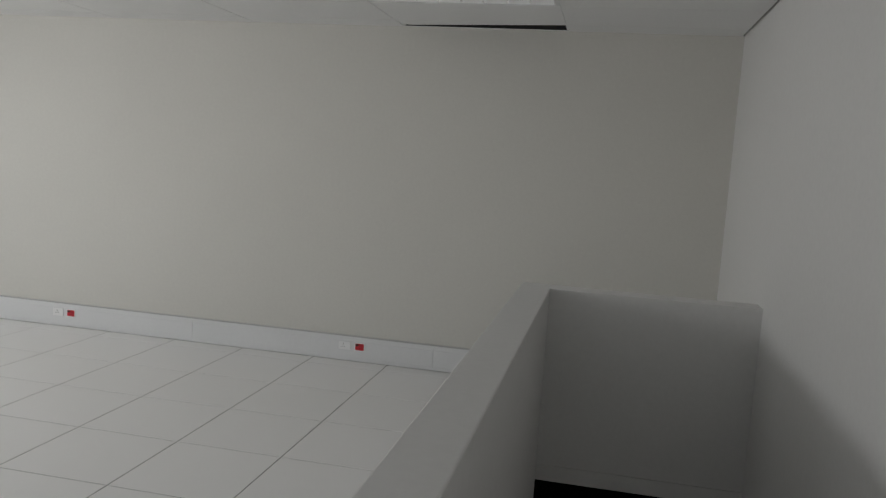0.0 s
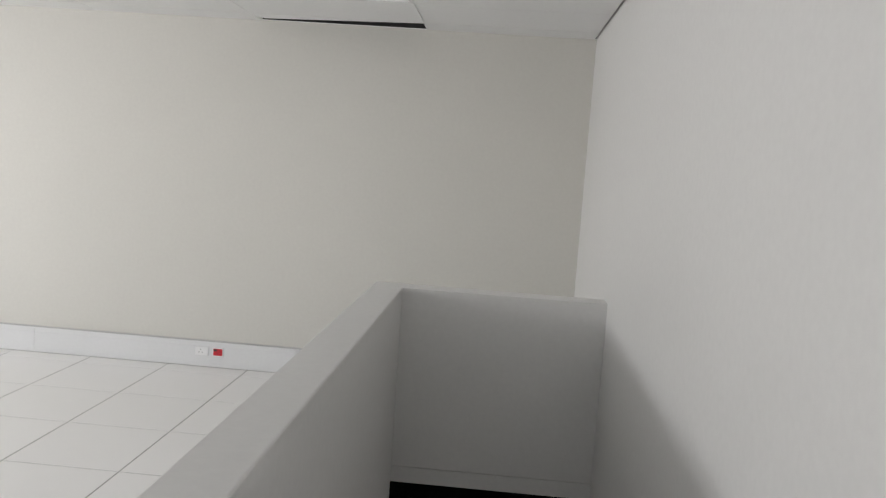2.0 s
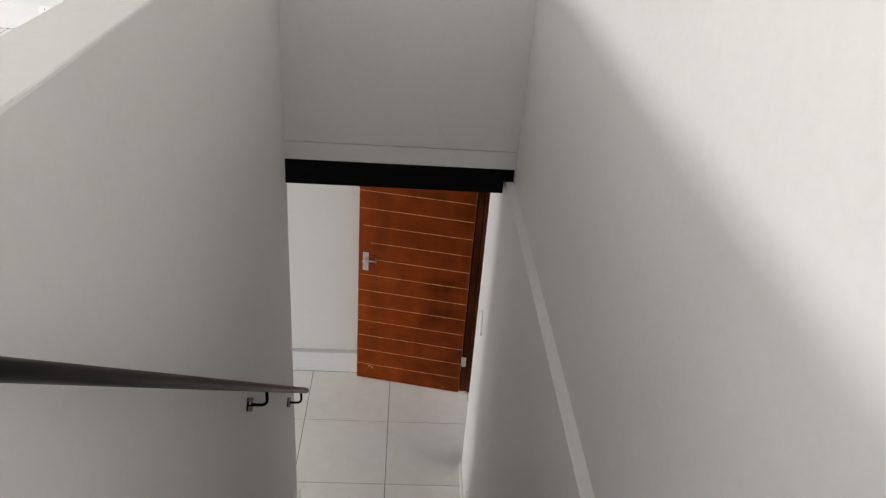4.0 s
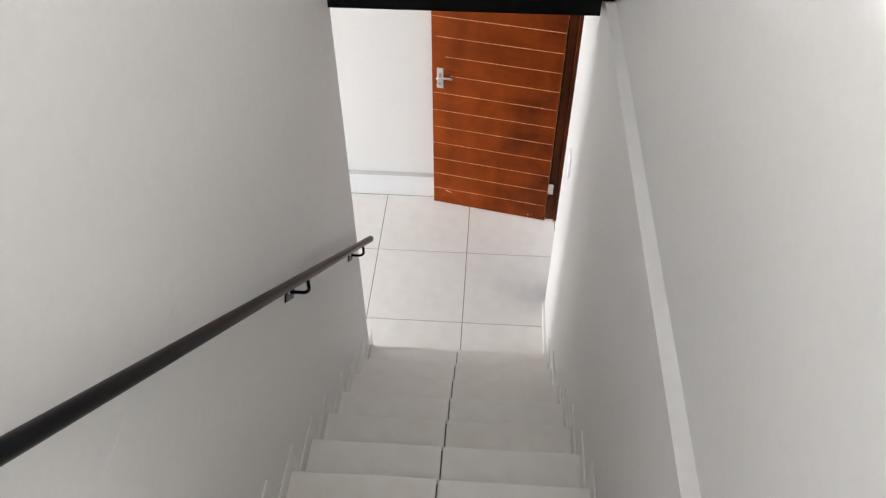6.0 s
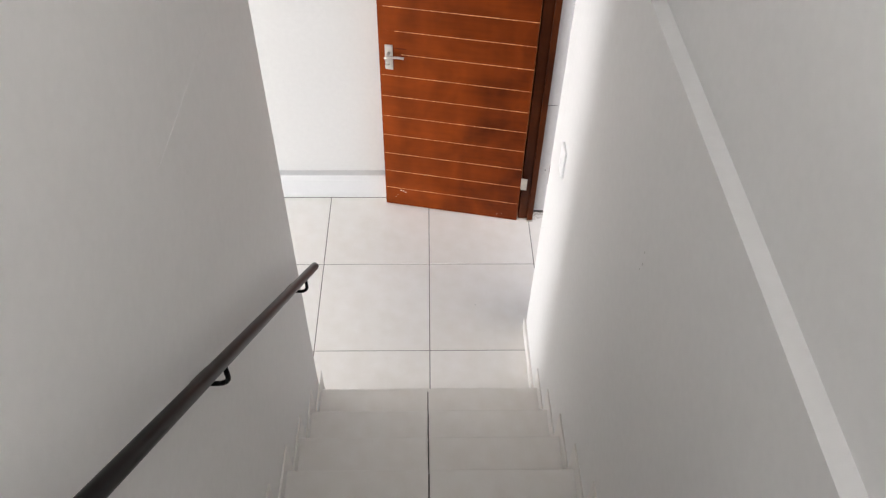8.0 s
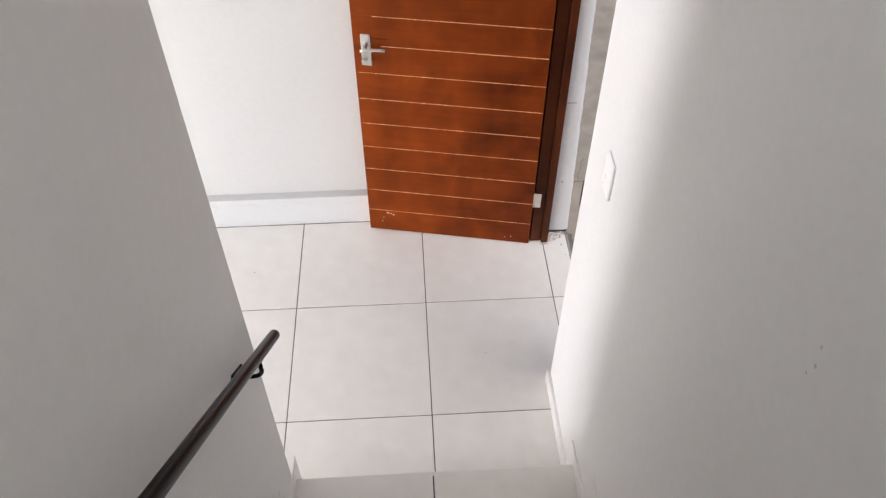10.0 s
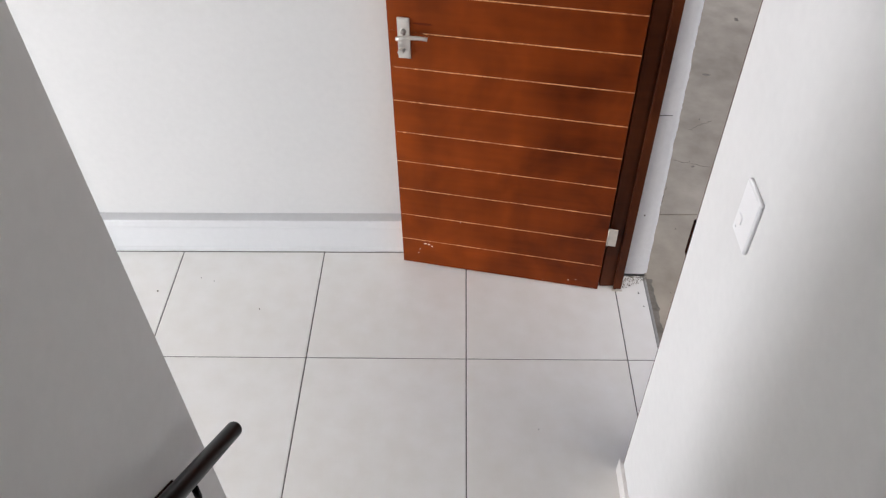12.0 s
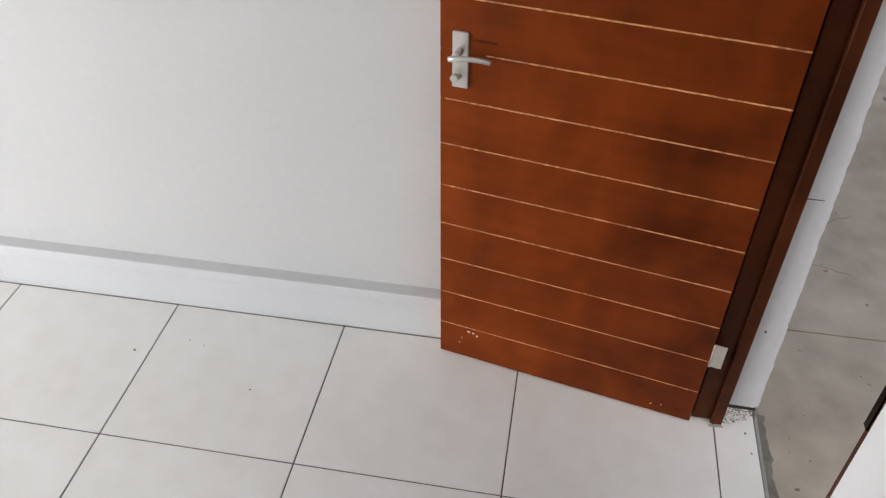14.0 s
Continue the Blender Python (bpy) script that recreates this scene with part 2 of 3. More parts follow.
# the lower opening from y -4.8 to -3.2 is added for the side fill
structure(boxes("wall_left", PAINT,
    (LX, ROOM_B, -0.15, ROOM_L, -4.8, 2.45), (LX, -3.2, -0.15, ROOM_L, -2.4, 2.45), (LX, -4.8, -0.15, ROOM_L, -3.2, 0.3), (LX, -4.8, 2.35, ROOM_L, -3.2, 2.45), (LX, -0.6, -0.15, ROOM_L, FAR, 2.45), (LX, -2.4, -0.15, ROOM_L, -0.6, 0.3), (LX, -2.4, 2.35, ROOM_L, -0.6, 2.45),
    (LX, ROOM_B, 2.45, ROOM_L, FAR, 3.6), (LX, ROOM_B, 4.72, ROOM_L, FAR, TOP), (LX, ROOM_B, 3.6, ROOM_L, -6.1, 4.72), (LX, 0.1, 3.6, ROOM_L, FAR, 4.72)),
    "off-white painted window wall of the office", "wall")
# parapet and stair wall: one plastered wall, rounded along its top
bm = bmesh.new()
add_prism(bm, ((-4.15, -0.15), (LEFT_END, -0.15), (LEFT_END, 2.333), (CROSS_BACK, 2.333), (CROSS_BACK, PARAPET_TOP), (-4.15, PARAPET_TOP)), "x", PARAPET_OUT, STAIR_L)
top = [e for e in bm.edges if all(v.co.z > PARAPET_TOP - 0.01 for v in e.verts)]
bmesh.ops.bevel(bm, geom=top, offset=0.006, segments=2, affect="EDGES", profile=0.5)
structure(part("wall_stair_left", bm, PAINT), "off-white plastered stair wall ending as a low parapet", "wall")
bm = bmesh.new()
add_box(bm, STAIR_L - 0.02, CROSS_Y, 2.547, WALL_UP + 0.02, CROSS_BACK, PARAPET_TOP - 0.001, 0.004, 2)
structure(part("wall_stair_head", bm, PAINT), "off-white plastered low wall across the stairwell", "wall")
structure(boxes("slab_edge", PAINT, (STAIR_L - 0.02, CROSS_Y + 0.001, 2.46, WALL_UP + 0.02, CROSS_BACK, 2.5458)), "painted slab edge under the low wall", "trim")
structure(boxes("slab", CONCRETE, (ROOM_L, ROOM_B, 2.40, PARAPET_OUT + 0.1, FAR, FLOOR_UP - 0.012), (PARAPET_OUT + 0.1, ROOM_B, 2.40, WALL_UP, -3.83, FLOOR_UP - 0.012),
    (PARAPET_OUT + 0.1, CROSS_BACK, 2.40, WALL_UP, FAR, FLOOR_UP - 0.012)), "concrete slab between the storeys", "slab")
structure(boxes("wall_under_landing", PAINT, (STAIR_L, -4.15, -0.15, STAIR_R, -4.05, 2.40)), "plain painted wall under the landing", "wall")
structure(boxes("roof_slab", CONCRETE, (ROOM_L - 0.2, ROOM_B - 0.2, TOP, OUT_X, FAR + 0.23, TOP + 0.2)), "concrete roof slab above the ceiling", "roof")
structure(boxes("ceiling_lower", CEIL_TILE, (ROOM_L, ROOM_B, 2.385, PARAPET_OUT, FAR, 2.40), (PARAPET_OUT, CROSS_BACK, 2.385, STAIR_R, FAR, 2.40)), "plain white painted ceiling of the lower room", "ceiling")

# black beam over the foot of the stairs, notched round the wall ledge
bm = bmesh.new()
add_prism(bm, ((STAIR_L, 2.340), (STAIR_R - 0.012, 2.340), (STAIR_R - 0.012, LEDGE + 0.003), (WALL_UP - 0.006, LEDGE + 0.003), (WALL_UP - 0.006, 2.459), (STAIR_L, 2.459)), "y", CROSS_Y - 0.002, CROSS_BACK)
structure(part("beam", bm, BLACK), "black painted steel beam over the stair opening", "beam")

# suspended ceiling, with one board missing by the wall and one bay for the lamp
GRID_X = [-0.635 - 1.2 * i for i in range(6)]
GRID_Y = [0.34 - 0.6 * i for i in range(13)]
bm = bmesh.new()
xs = [WALL_UP - 0.014] + GRID_X + [ROOM_L]
ys = [FAR] + GRID_Y + [ROOM_B]
g = 0.004
for i in range(len(xs) - 1):
    for j in range(len(ys) - 1):
        if (i, j) == (1, 0):                        # the board by the wall has slid back, leaving a gap
            quad = ((xs[2] + g, ys[1] + g), (xs[1] - g, ys[1] + g), (xs[1] - g, ys[1] + 0.022), (xs[2] + 0.050, ys[1] + 0.175), (xs[2] + g, ys[1] + 0.075))
            low, high = [bm.verts.new((x, y, CEILING)) for x, y in quad], [bm.verts.new((x, y, CEILING + 0.015)) for x, y in quad]
            bm.faces.new(low), bm.faces.new(high[::-1])
            for k in range(5):
                bm.faces.new((low[k], low[(k + 1) % 5], high[(k + 1) % 5], high[k]))
        if (i, j) in ((1, 0), (1, 2)):
            continue
        add_box(bm, xs[i + 1] + g, ys[j + 1] + g, CEILING + random.uniform(0, 0.0012), xs[i] - (0 if i == 0 else g), ys[j] - g, CEILING + 0.015)
for x in GRID_X:
    add_box(bm, x - 0.012, ROOM_B, CEILING + 0.0075, x + 0.012, FAR, CEILING + 0.035)
for y in GRID_Y:
    add_box(bm, ROOM_L, y - 0.012, CEILING + 0.008, WALL_UP - 0.014, y + 0.012, CEILING + 0.034)
add_box(bm, ROOM_L, FAR - 0.026, CEILING + 0.001, WALL_UP, FAR, CEILING + 0.003)
structure(part("ceiling", bm, CEIL_TILE), "white suspended board ceiling with one board missing", "ceiling")
# near-black sheets put the shade seen through the board gap into colour
structure(boxes("ceiling_void_shade", VOID_SHADE, (ROOM_L, ROOM_B, TOP - 0.06, WALL_UP, FAR, TOP - 0.02), (ROOM_L, FAR - 0.004, CEILING + 0.005, WALL_UP, FAR + 0.01, TOP - 0.06)), "dark sheets standing in for the unlit void above the ceiling", "roof")


# ---- stairs ----
stairs = structure(new("stairs"), "tiled straight staircase with pale beige treads", "stairs")
bm = bmesh.new()
for k in range(1, RISERS + 1):
    add_box(bm, STAIR_L + 0.003, -4.05, RISE * (k - 1) - (0.05 if k == 1 else 0.012), STAIR_R - 0.003, NOSE_Y - GOING * (k - 1) - 0.012, RISE * k - 0.012)
part("stair_body", bm, GROUT, stairs)


# ---- handrail ----
def handrail():
    rail = tagged(new("handrail"), "round black steel handrail on three wall brackets", "handrail")
    a, b = Vector((-0.45, -3.810, 3.486)), Vector((-0.45, -0.966, 1.076))
    d = (b - a).normalized()
    bm = bmesh.new()
    add_tube(bm, [a, a + d * 0.004, b - d * 0.004, b], 0.0158, 20)
    bar = part("rail", bm, RAIL_BLACK, rail)
    for end, s in ((a, -1), (b, 1)):
        bm = bmesh.new()
        add_tube(bm, [end - d * 0.002 * s, end + d * 0.0025 * s], 0.0142, 20)
        part("end_cap", bm, BLACK, bar, "flat black end cap")
    for y in (-3.66, -2.018, -1.150):
        z = a.z + (y - a.y) * d.z / d.y
        pz = z - 0.085
        bm = bmesh.new()
        bend = [(STAIR_L, y, pz), (-0.475, y, pz)] + [(-0.475 + 0.025 * math.sin(t), y, pz + 0.025 - 0.025 * math.cos(t)) for t in (0.4, 0.8, 1.2, 1.57)] + [(-0.45, y, z - 0.012)]
        add_tube(bm, bend, 0.006, 10)
        br = part("bracket", bm, BLACK, rail)
        tilt = Matrix.Translation((STAIR_L, y, pz)) @ Matrix.Rotation(math.atan2(d.z, d.y), 4, "X")
        bm = bmesh.new()
        add_box(bm, -0.001, -0.076, -0.025, 0.006, 0.036, 0.027, 0.003)
        bm.transform(tilt)
        part("plate", bm, BLACK, br)
        for dy in (-0.045, 0.022):
            bm = bmesh.new()
            add_tube(bm, [(0.005, dy, 0.006 if dy < 0 else -0.016), (0.0085, dy, 0.006 if dy < 0 else -0.016)], 0.0055 if dy < 0 else 0.0035, 10)
            bm.transform(tilt)
            part("screw", bm, STEEL, br, "bright steel screw head")
    return rail


handrail()


# ---- door, frame, ironmongery ----
def wavy_board(width, lo, hi, seed):
    """One door board with planed, slightly uneven long edges."""
    bm = bmesh.new()
    rings, n = [], 56
    for k in range(n + 1):
        x = -width * (1 - k / n)
        a = lo + 0.0009 * noise.noise(Vector((x * 26, seed, 0))) + 0.0007 * noise.noise(Vector((x * 80, seed, 4)))
        b = hi + 0.0006 * noise.noise(Vector((x * 26, seed, 9)))
        rings.append([bm.verts.new((x, y, z)) for y, z in ((0.012, a), (0.0016, a), (0, a + 0.0016), (0, b - 0.0014), (0.0014, b), (0.012, b))])
    for p, q in zip(rings, rings[1:]):
        for k in range(5):
            bm.faces.new((p[k], p[k + 1], q[k + 1], q[k]))
    bm.faces.new(rings[0])
    bm.faces.new(rings[-1][::-1])
    return bm


def door():
    th = math.atan2(0.342 - 0.497, 0.526 + 0.255)
    root = new("door_1")
    structure(root, "open stained timber door with horizontal board grooves", "door")
    root.matrix_world = Matrix.Translation((0.526, 0.342, 0.008)) @ Matrix.Rotation(th, 4, "Z")
    W, H, T, N = 0.800, 2.0, 0.04, 15
    step = H / N
    bm = bmesh.new()
    add_box(bm, -W, 0.0016, 0, 0, T, H)
    part("core", bm, DOOR_GROOVE, root, "pale timber in the grooves")
    for i in range(N):
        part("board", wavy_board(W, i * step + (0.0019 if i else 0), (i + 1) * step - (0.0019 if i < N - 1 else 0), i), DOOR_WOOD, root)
    for i, reach in ((8, 0.115), (9, 0.085), (10, 0.03), (7, 0.012), (5, 0.008)):
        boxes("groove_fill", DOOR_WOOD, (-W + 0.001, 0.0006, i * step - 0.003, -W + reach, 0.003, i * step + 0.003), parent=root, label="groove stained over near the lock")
    bm = bmesh.new()
    add_box(bm, -W + 0.032, -0.006, 0.974, -W + 0.073, 0.001, 1.120, 0.002)
    plate = part("lock_plate", bm, STEEL, root, "brushed steel lock plate")
    cx = -W + 0.0525
    bm = bmesh.new()
    add_tube(bm, [(cx, -0.004, 1.073), (cx, -0.042, 1.073)], 0.009, 14)
    part("lever_neck", bm, STEEL, plate)
    bm = bmesh.new()
    pts = [(cx - 0.014, -0.046, 1.067)] + [(cx + 0.086 * t, -0.046 + 0.010 * t, 1.070 + 0.005 * math.sin(2.4 * t) - 0.003 * t * t) for t in (0, 0.2, 0.4, 0.6, 0.8, 1.0)]
    add_tube(bm, pts, 0.0066, 12)
    part("lever", bm, STEEL, plate, "curved brushed steel lever")
    bm = bmesh.new()
    add_tube(bm, [(cx - 0.002, -0.004, 1.006), (cx - 0.002, -0.02, 1.006)], 0.0065, 12)
    add_tube(bm, [(cx - 0.006, -0.02, 1.010), (cx - 0.006, -0.032, 1.010)], 0.0098, 14)
    part("thumb_turn", bm, STEEL, plate, "round steel thumb turn")
    for sx in (-0.013, 0.013):
        for z in (1.111, 0.985):
            bm = bmesh.new()
            add_tube(bm, [(cx + sx, -0.005, z), (cx + sx, -0.008, z)], 0.004, 8)
            part("screw", bm, STEEL, plate)
    for z in (0.252, 1.72):
        bm = bmesh.new()
        add_box(bm, 0.004, -0.002, z, 0.036, 0.003, z + 0.085, 0.001)
        add_tube(bm, [(0.0035, -0.001, z), (0.0035, -0.001, z + 0.085)], 0.0032, 10)
        part("hinge", bm, HINGE, root, "dull steel butt hinge")
    return root


door()
frame_root = structure(new("door_frame"), "dark stained timber door frame with a rebate", "door frame")
for nm, y0, y1, r0, r1 in (("far", 0.362, 0.43, 0.345, 0.362), ("near", -0.53, -0.447, -0.447, -0.432)):
    bm = bmesh.new()
    add_box(bm, 0.537 if nm == "far" else 0.514, y0, 0.006, 0.622, y1, 2.09, 0.002)
    add_box(bm, 0.59, r0, 0.006, 0.6215, r1, 2.07, 0.002)
    part("jamb", bm, FRAME_WOOD, frame_root)
boxes("head", FRAME_WOOD, (0.548, -0.455, 2.04, 0.622, 0.362, 2.09), parent=frame_root, bevel=0.002)
boxes("shoe", HINGE, (0.584, 0.338, 0.0008, 0.625, 0.3446, 0.005), parent=frame_root, label="small galvanised plate at the foot")
boxes("strike_plate", BLACK, (0.511, -0.456, 1.03, 0.535, -0.4435, 1.135), parent=frame_root, label="dark steel strike plate")

# rough white reveal outside the frame
bm = bmesh.new()
n = 160
cols = []
for i in range(n + 1):
    z = 0.015 + i * 2.06 / n
    w = 0.005 * noise.noise(Vector((0, 0, z * 5))) + 0.0035 * noise.noise(Vector((3, 0, z * 14))) + 0.003 * noise.noise(Vector((3, 5, z * 60)))
    e = max(0.698, 0.736 - 0.027 * z) + w
    cols.append([bm.verts.new(v) for v in ((0.622, 0.436, z), (0.622, 0.424, z), (e - 0.016, 0.421 + 0.004 * noise.noise(Vector((1, 2, z * 9))), z), (e, 0.428, z), (e + 0.002, 0.47, z), (0.68, 0.50, z))])
for a, b in zip(cols, cols[1:]):
    for k in range(5):
        f = bm.faces.new((a[k], a[k + 1], b[k + 1], b[k]))
        f.smooth = True
structure(part("reveal", bm, PAINT_WHITE), "rough white plastered door reveal with a wavy edge", "trim")


# ---- cable trunking ----
def trunking(name, z, h, x0, x1, joints, label):
    root = structure(new(name), label, "trunking")
    y0, y1 = FAR - 0.048, FAR
    cuts = [x0] + joints + [x1]
    for a, b in zip(cuts, cuts[1:]):
        bm = bmesh.new()
        lip = 0.034
        add_prism(bm, ((y0, z + 0.003), (y1, z + 0.003), (y1, z + h), (y0 + 0.003, z + h), (y0, z + h - 0.003), (y0, z + h - lip), (y0 + 0.002, z + h - lip - 0.0015), (y0, z + h - lip - 0.003),
                       (y0, z + 0.028), (y0 + 0.0015, z + 0.027), (y0, z + 0.026)), "x", a + 0.0012, b - 0.0012)
        part("cover", bm, PVC, root)
        boxes("ledge", PVC_TOP, (a + 0.001, y0 + 0.004, z + h, b - 0.001, y1, z + h + 0.0015), parent=root, label="grey top of the trunking")
    return root


trunking("trunking_lower", 0.0, 0.178, ROOM_L, STAIR_R, [-5.87, -3.87, -1.868], "white plastic skirting trunking along the lower wall")
trunking("trunking_upper", FLOOR_UP, 0.19, ROOM_L, WALL_UP, [-5.45, -3.455, -1.455], "white plastic skirting trunking along the upper wall")


def sockets(x):
    y, z = FAR - 0.048, FLOOR_UP + 0.118
    w = tagged(new("socket"), "white plastic socket set in the trunking", "socket", "sockets on the trunking")
    boxes("plate", PLASTIC, (x - 0.172, y - 0.008, z - 0.032, x - 0.072, y, z + 0.032), parent=w, bevel=0.003)
    for dx, dz in ((-0.13, 0.012), (-0.142, -0.008), (-0.118, -0.008)):
        boxes("pin_hole", SCREW, (x + dx - 0.003, y - 0.0086, z + dz - 0.003, x + dx + 0.003, y - 0.0078, z + dz + 0.003), parent=w)
    r = tagged(new("socket"), "red plastic dedicated socket set in the trunking", "socket", "sockets on the trunking")
    boxes("surround", PLASTIC, (x - 0.042, y - 0.007, z - 0.034, x + 0.042, y, z + 0.034), parent=r, bevel=0.002, label="white plastic surround")
    boxes("plate", RED, (x - 0.034, y - 0.009, z - 0.026, x + 0.034, y - 0.004, z + 0.026), parent=r, bevel=0.002)
    boxes("switch", SCREW, (x - 0.030, y - 0.0105, z + 0.008, x - 0.006, y - 0.0085, z + 0.022), parent=r, label="dark rocker switch")
    for dx, dz in ((0.012, 0.010), (0.001, -0.010), (0.023, -0.010)):
        boxes("pin_hole", SCREW, (x + dx - 0.003, y - 0.0096, z + dz - 0.003, x + dx + 0.003, y - 0.0088, z + dz + 0.003), parent=r)


sockets(-2.035)
sockets(-4.57)

# ---- light switch ----
sw = tagged(new("light_switch"), "white plastic light switch on the stair wall", "light switch")
boxes("plate", PLASTIC, (STAIR_R - 0.009, -0.739, 1.322, STAIR_R + 0.001, -0.660, 1.446), parent=sw, bevel=0.003)
boxes("rocker", PLASTIC, (STAIR_R - 0.0108, -0.693, 1.355, STAIR_R - 0.008, -0.677, 1.374), parent=sw, bevel=0.001)
boxes("indicator", PVC_TOP, (STAIR_R - 0.0096, -0.6775, 1.3355, STAIR_R - 0.008, -0.6735, 1.3395), parent=sw, label="small grey dot under the rocker")

# ---- ceiling lamp ----
def troffer():
    x0, x1, y0, y1 = -1.82, -0.65, -0.845, -0.275
    lamp = tagged(new("ceiling_light"), "recessed louvred fluorescent ceiling light, glow added to the tubes", "ceiling light")
    boxes("frame", PVC, (x0 - 0.012, y0 - 0.012, CEILING + 0.001, x1 + 0.012, y0 + 0.012, CEILING + 0.006), (x0 - 0.012, y1 - 0.012, CEILING + 0.001, x1 + 0.012, y1 + 0.012, CEILING + 0.006),
          (x0 - 0.012, y0 + 0.012, CEILING + 0.001, x0 + 0.012, y1 - 0.012, CEILING + 0.006), (x1 - 0.012, y0 + 0.012, CEILING + 0.001, x1 + 0.012, y1 - 0.012, CEILING + 0.006), parent=lamp)
    boxes("housing", PVC, (x0, y0, CEILING + 0.09, x1, y1, CEILING + 0.1), (x0, y0, CEILING + 0.006, x0 + 0.004, y1, CEILING + 0.09), (x1 - 0.004, y0, CEILING + 0.006, x1, y1, CEILING + 0.09),
          (x0, y0, CEILING + 0.006, x1, y0 + 0.004, CEILING + 0.09), (x0, y1 - 0.004, CEILING + 0.006, x1, y1, CEILING + 0.09), parent=lamp)
    w = (y1 - y0 - 0.024) / 3
    for r in range(3):
        a = y0 + 0.012 + r * w
        for s in (0, 1):
            ya = a + 0.002 if s == 0 else a + w - 0.002
            yb = a + 0.045 if s == 0 else a + w - 0.045
            bm = bmesh.new()
            v = [bm.verts.new(c) for c in ((x0 + 0.012, ya, CEILING + 0.004), (x1 - 0.012, ya, CEILING + 0.004), (x1 - 0.012, yb, CEILING + 0.075), (x0 + 0.012, yb, CEILING + 0.075))]
            u = [bm.verts.new(c) for c in ((x0 + 0.012, ya, CEILING + 0.006), (x1 - 0.012, ya, CEILING + 0.006), (x1 - 0.012, yb, CEILING + 0.078), (x0 + 0.012, yb, CEILING + 0.078))]
            bm.faces.new(v), bm.faces.new(u[::-1])
            for k in range(4):
                bm.faces.new((v[k], v[(k + 1) % 4], u[(k + 1) % 4], u[k]))
            part("reflector", bm, LOUVRE, lamp)
        bm = bmesh.new()
        add_tube(bm, [(x0 + 0.02, a + w / 2, CEILING + 0.06), (x1 - 0.02, a + w / 2, CEILING + 0.06)], 0.013, 12)
        part("tube", bm, TUBE, lamp)
        for i in range(9):
            x = x0 + 0.016 + i * (x1 - x0 - 0.032) / 8
            boxes("louvre", LOUVRE, (x - 0.004, a + 0.004, CEILING + 0.003, x + 0.004, a + w - 0.004, CEILING + 0.034), parent=lamp)
    for r in (1, 2):
        a = y0 + 0.012 + r * w
        boxes("divider", PVC, (x0 + 0.012, a - 0.007, CEILING + 0.002, x1 - 0.012, a + 0.007, CEILING + 0.012), parent=lamp)
    boxes("clip", SCREW, (-0.885, y1 - 0.19, CEILING - 0.004, -0.845, y1 - 0.172, CEILING + 0.004), parent=lamp, label="dark spring clip on the louvre")
    return lamp


troffer()

# ---- outside ----
gr = structure(boxes("ground", PAVER, (0.75, -40, -0.2, 60, 0.8215, -0.03), (0.75, 0.8282, -0.2, 60, 40, -0.03), (0.682, 0.40, -0.2, 0.75, 0.8215, -0.03), (-60, -40, -0.4, 0.75, 40, -0.2)), "weathered grey-brown concrete paving with a thin joint", "ground")
boxes("joint", DEBRIS, (0.75, 0.8218, -0.2, 30, 0.8278, -0.036), parent=gr, label="dark open joint in the paving")
bm = bmesh.new()
n = 120
rows = []
for i in range(n + 1):
    y = DOOR_A + i * (DOOR_B - DOOR_A) / n
    w = 0.764 + 0.026 * noise.noise(Vector((0, y * 9, 5))) + 0.014 * noise.noise(Vector((0, y * 31, 9))) + 0.006 * noise.noise(Vector((0, y * 90, 2)))
    rows.append([bm.verts.new(v) for v in ((0.734, y, -0.06), (0.734, y, -0.020), (0.742, y, -0.024 + 0.003 * noise.noise(Vector((2, y * 40, 0)))), (w - 0.008, y, -0.0265), (w, y, -0.031))])
for a, b in zip(rows, rows[1:]):
    for k in range(4):
        bm.faces.new((a[k], a[k + 1], b[k + 1], b[k]))
structure(boxes("threshold_bead", CONCRETE, (0.7225, DOOR_A, -0.06, 0.734, DOOR_B, -0.006), bevel=0.002), "pale cement bead along the tile edge", "trim")
structure(part("threshold_mortar", bm, MORTAR), "rough mortar edge along the door threshold", "trim")


# ---- floor tiles, last ----
def tile_mesh(name, mat, w, d, h=0.010, bev=0.0012):
    bm = bmesh.new()
    add_box(bm, 0, 0, -h, w, d, 0, bev)
    bmesh.ops.recalc_face_normals(bm, faces=bm.faces)
    me = bpy.data.meshes.new(name)
    bm.to_mesh(me)
    bm.free()
    me.materials.append(mat)
    return me


MESHES = {}


def lay(parent, x0, y0, x1, y1, z, gap=0.0022, mat=TILE):
    key = (round(x1 - x0, 4), round(y1 - y0, 4), mat.name)
    if key not in MESHES:
        MESHES[key] = tile_mesh("tile", mat, key[0] - 2 * gap, key[1] - 2 * gap)
    t = new("tile", MESHES[key])
    t.parent = parent
    t.matrix_world = pose(x0 + gap, y0 + gap, z)
    return t


floor_low = structure(boxes("floor_lower", GROUT, (ROOM_L, ROOM_B, -0.15, STAIR_R, FAR, -0.0035), (STAIR_R, DOOR_A, -0.15, 0.722, DOOR_B, -0.0035)), "pale beige square floor tiles with dark joints", "floor")
floor_up = structure(boxes("floor_upper", GROUT, (ROOM_L, ROOM_B, FLOOR_UP - 0.012, PARAPET_OUT, FAR, FLOOR_UP - 0.0014), (PARAPET_OUT, ROOM_B, FLOOR_UP - 0.012, WALL_UP, NOSE_Y - GOING * 12 - 0.012, FLOOR_UP - 0.0014),
    (PARAPET_OUT, CROSS_BACK, FLOOR_UP - 0.012, WALL_UP, FAR, FLOOR_UP - 0.0014)), "pale off-white square office floor tiles with thin joints", "floor")


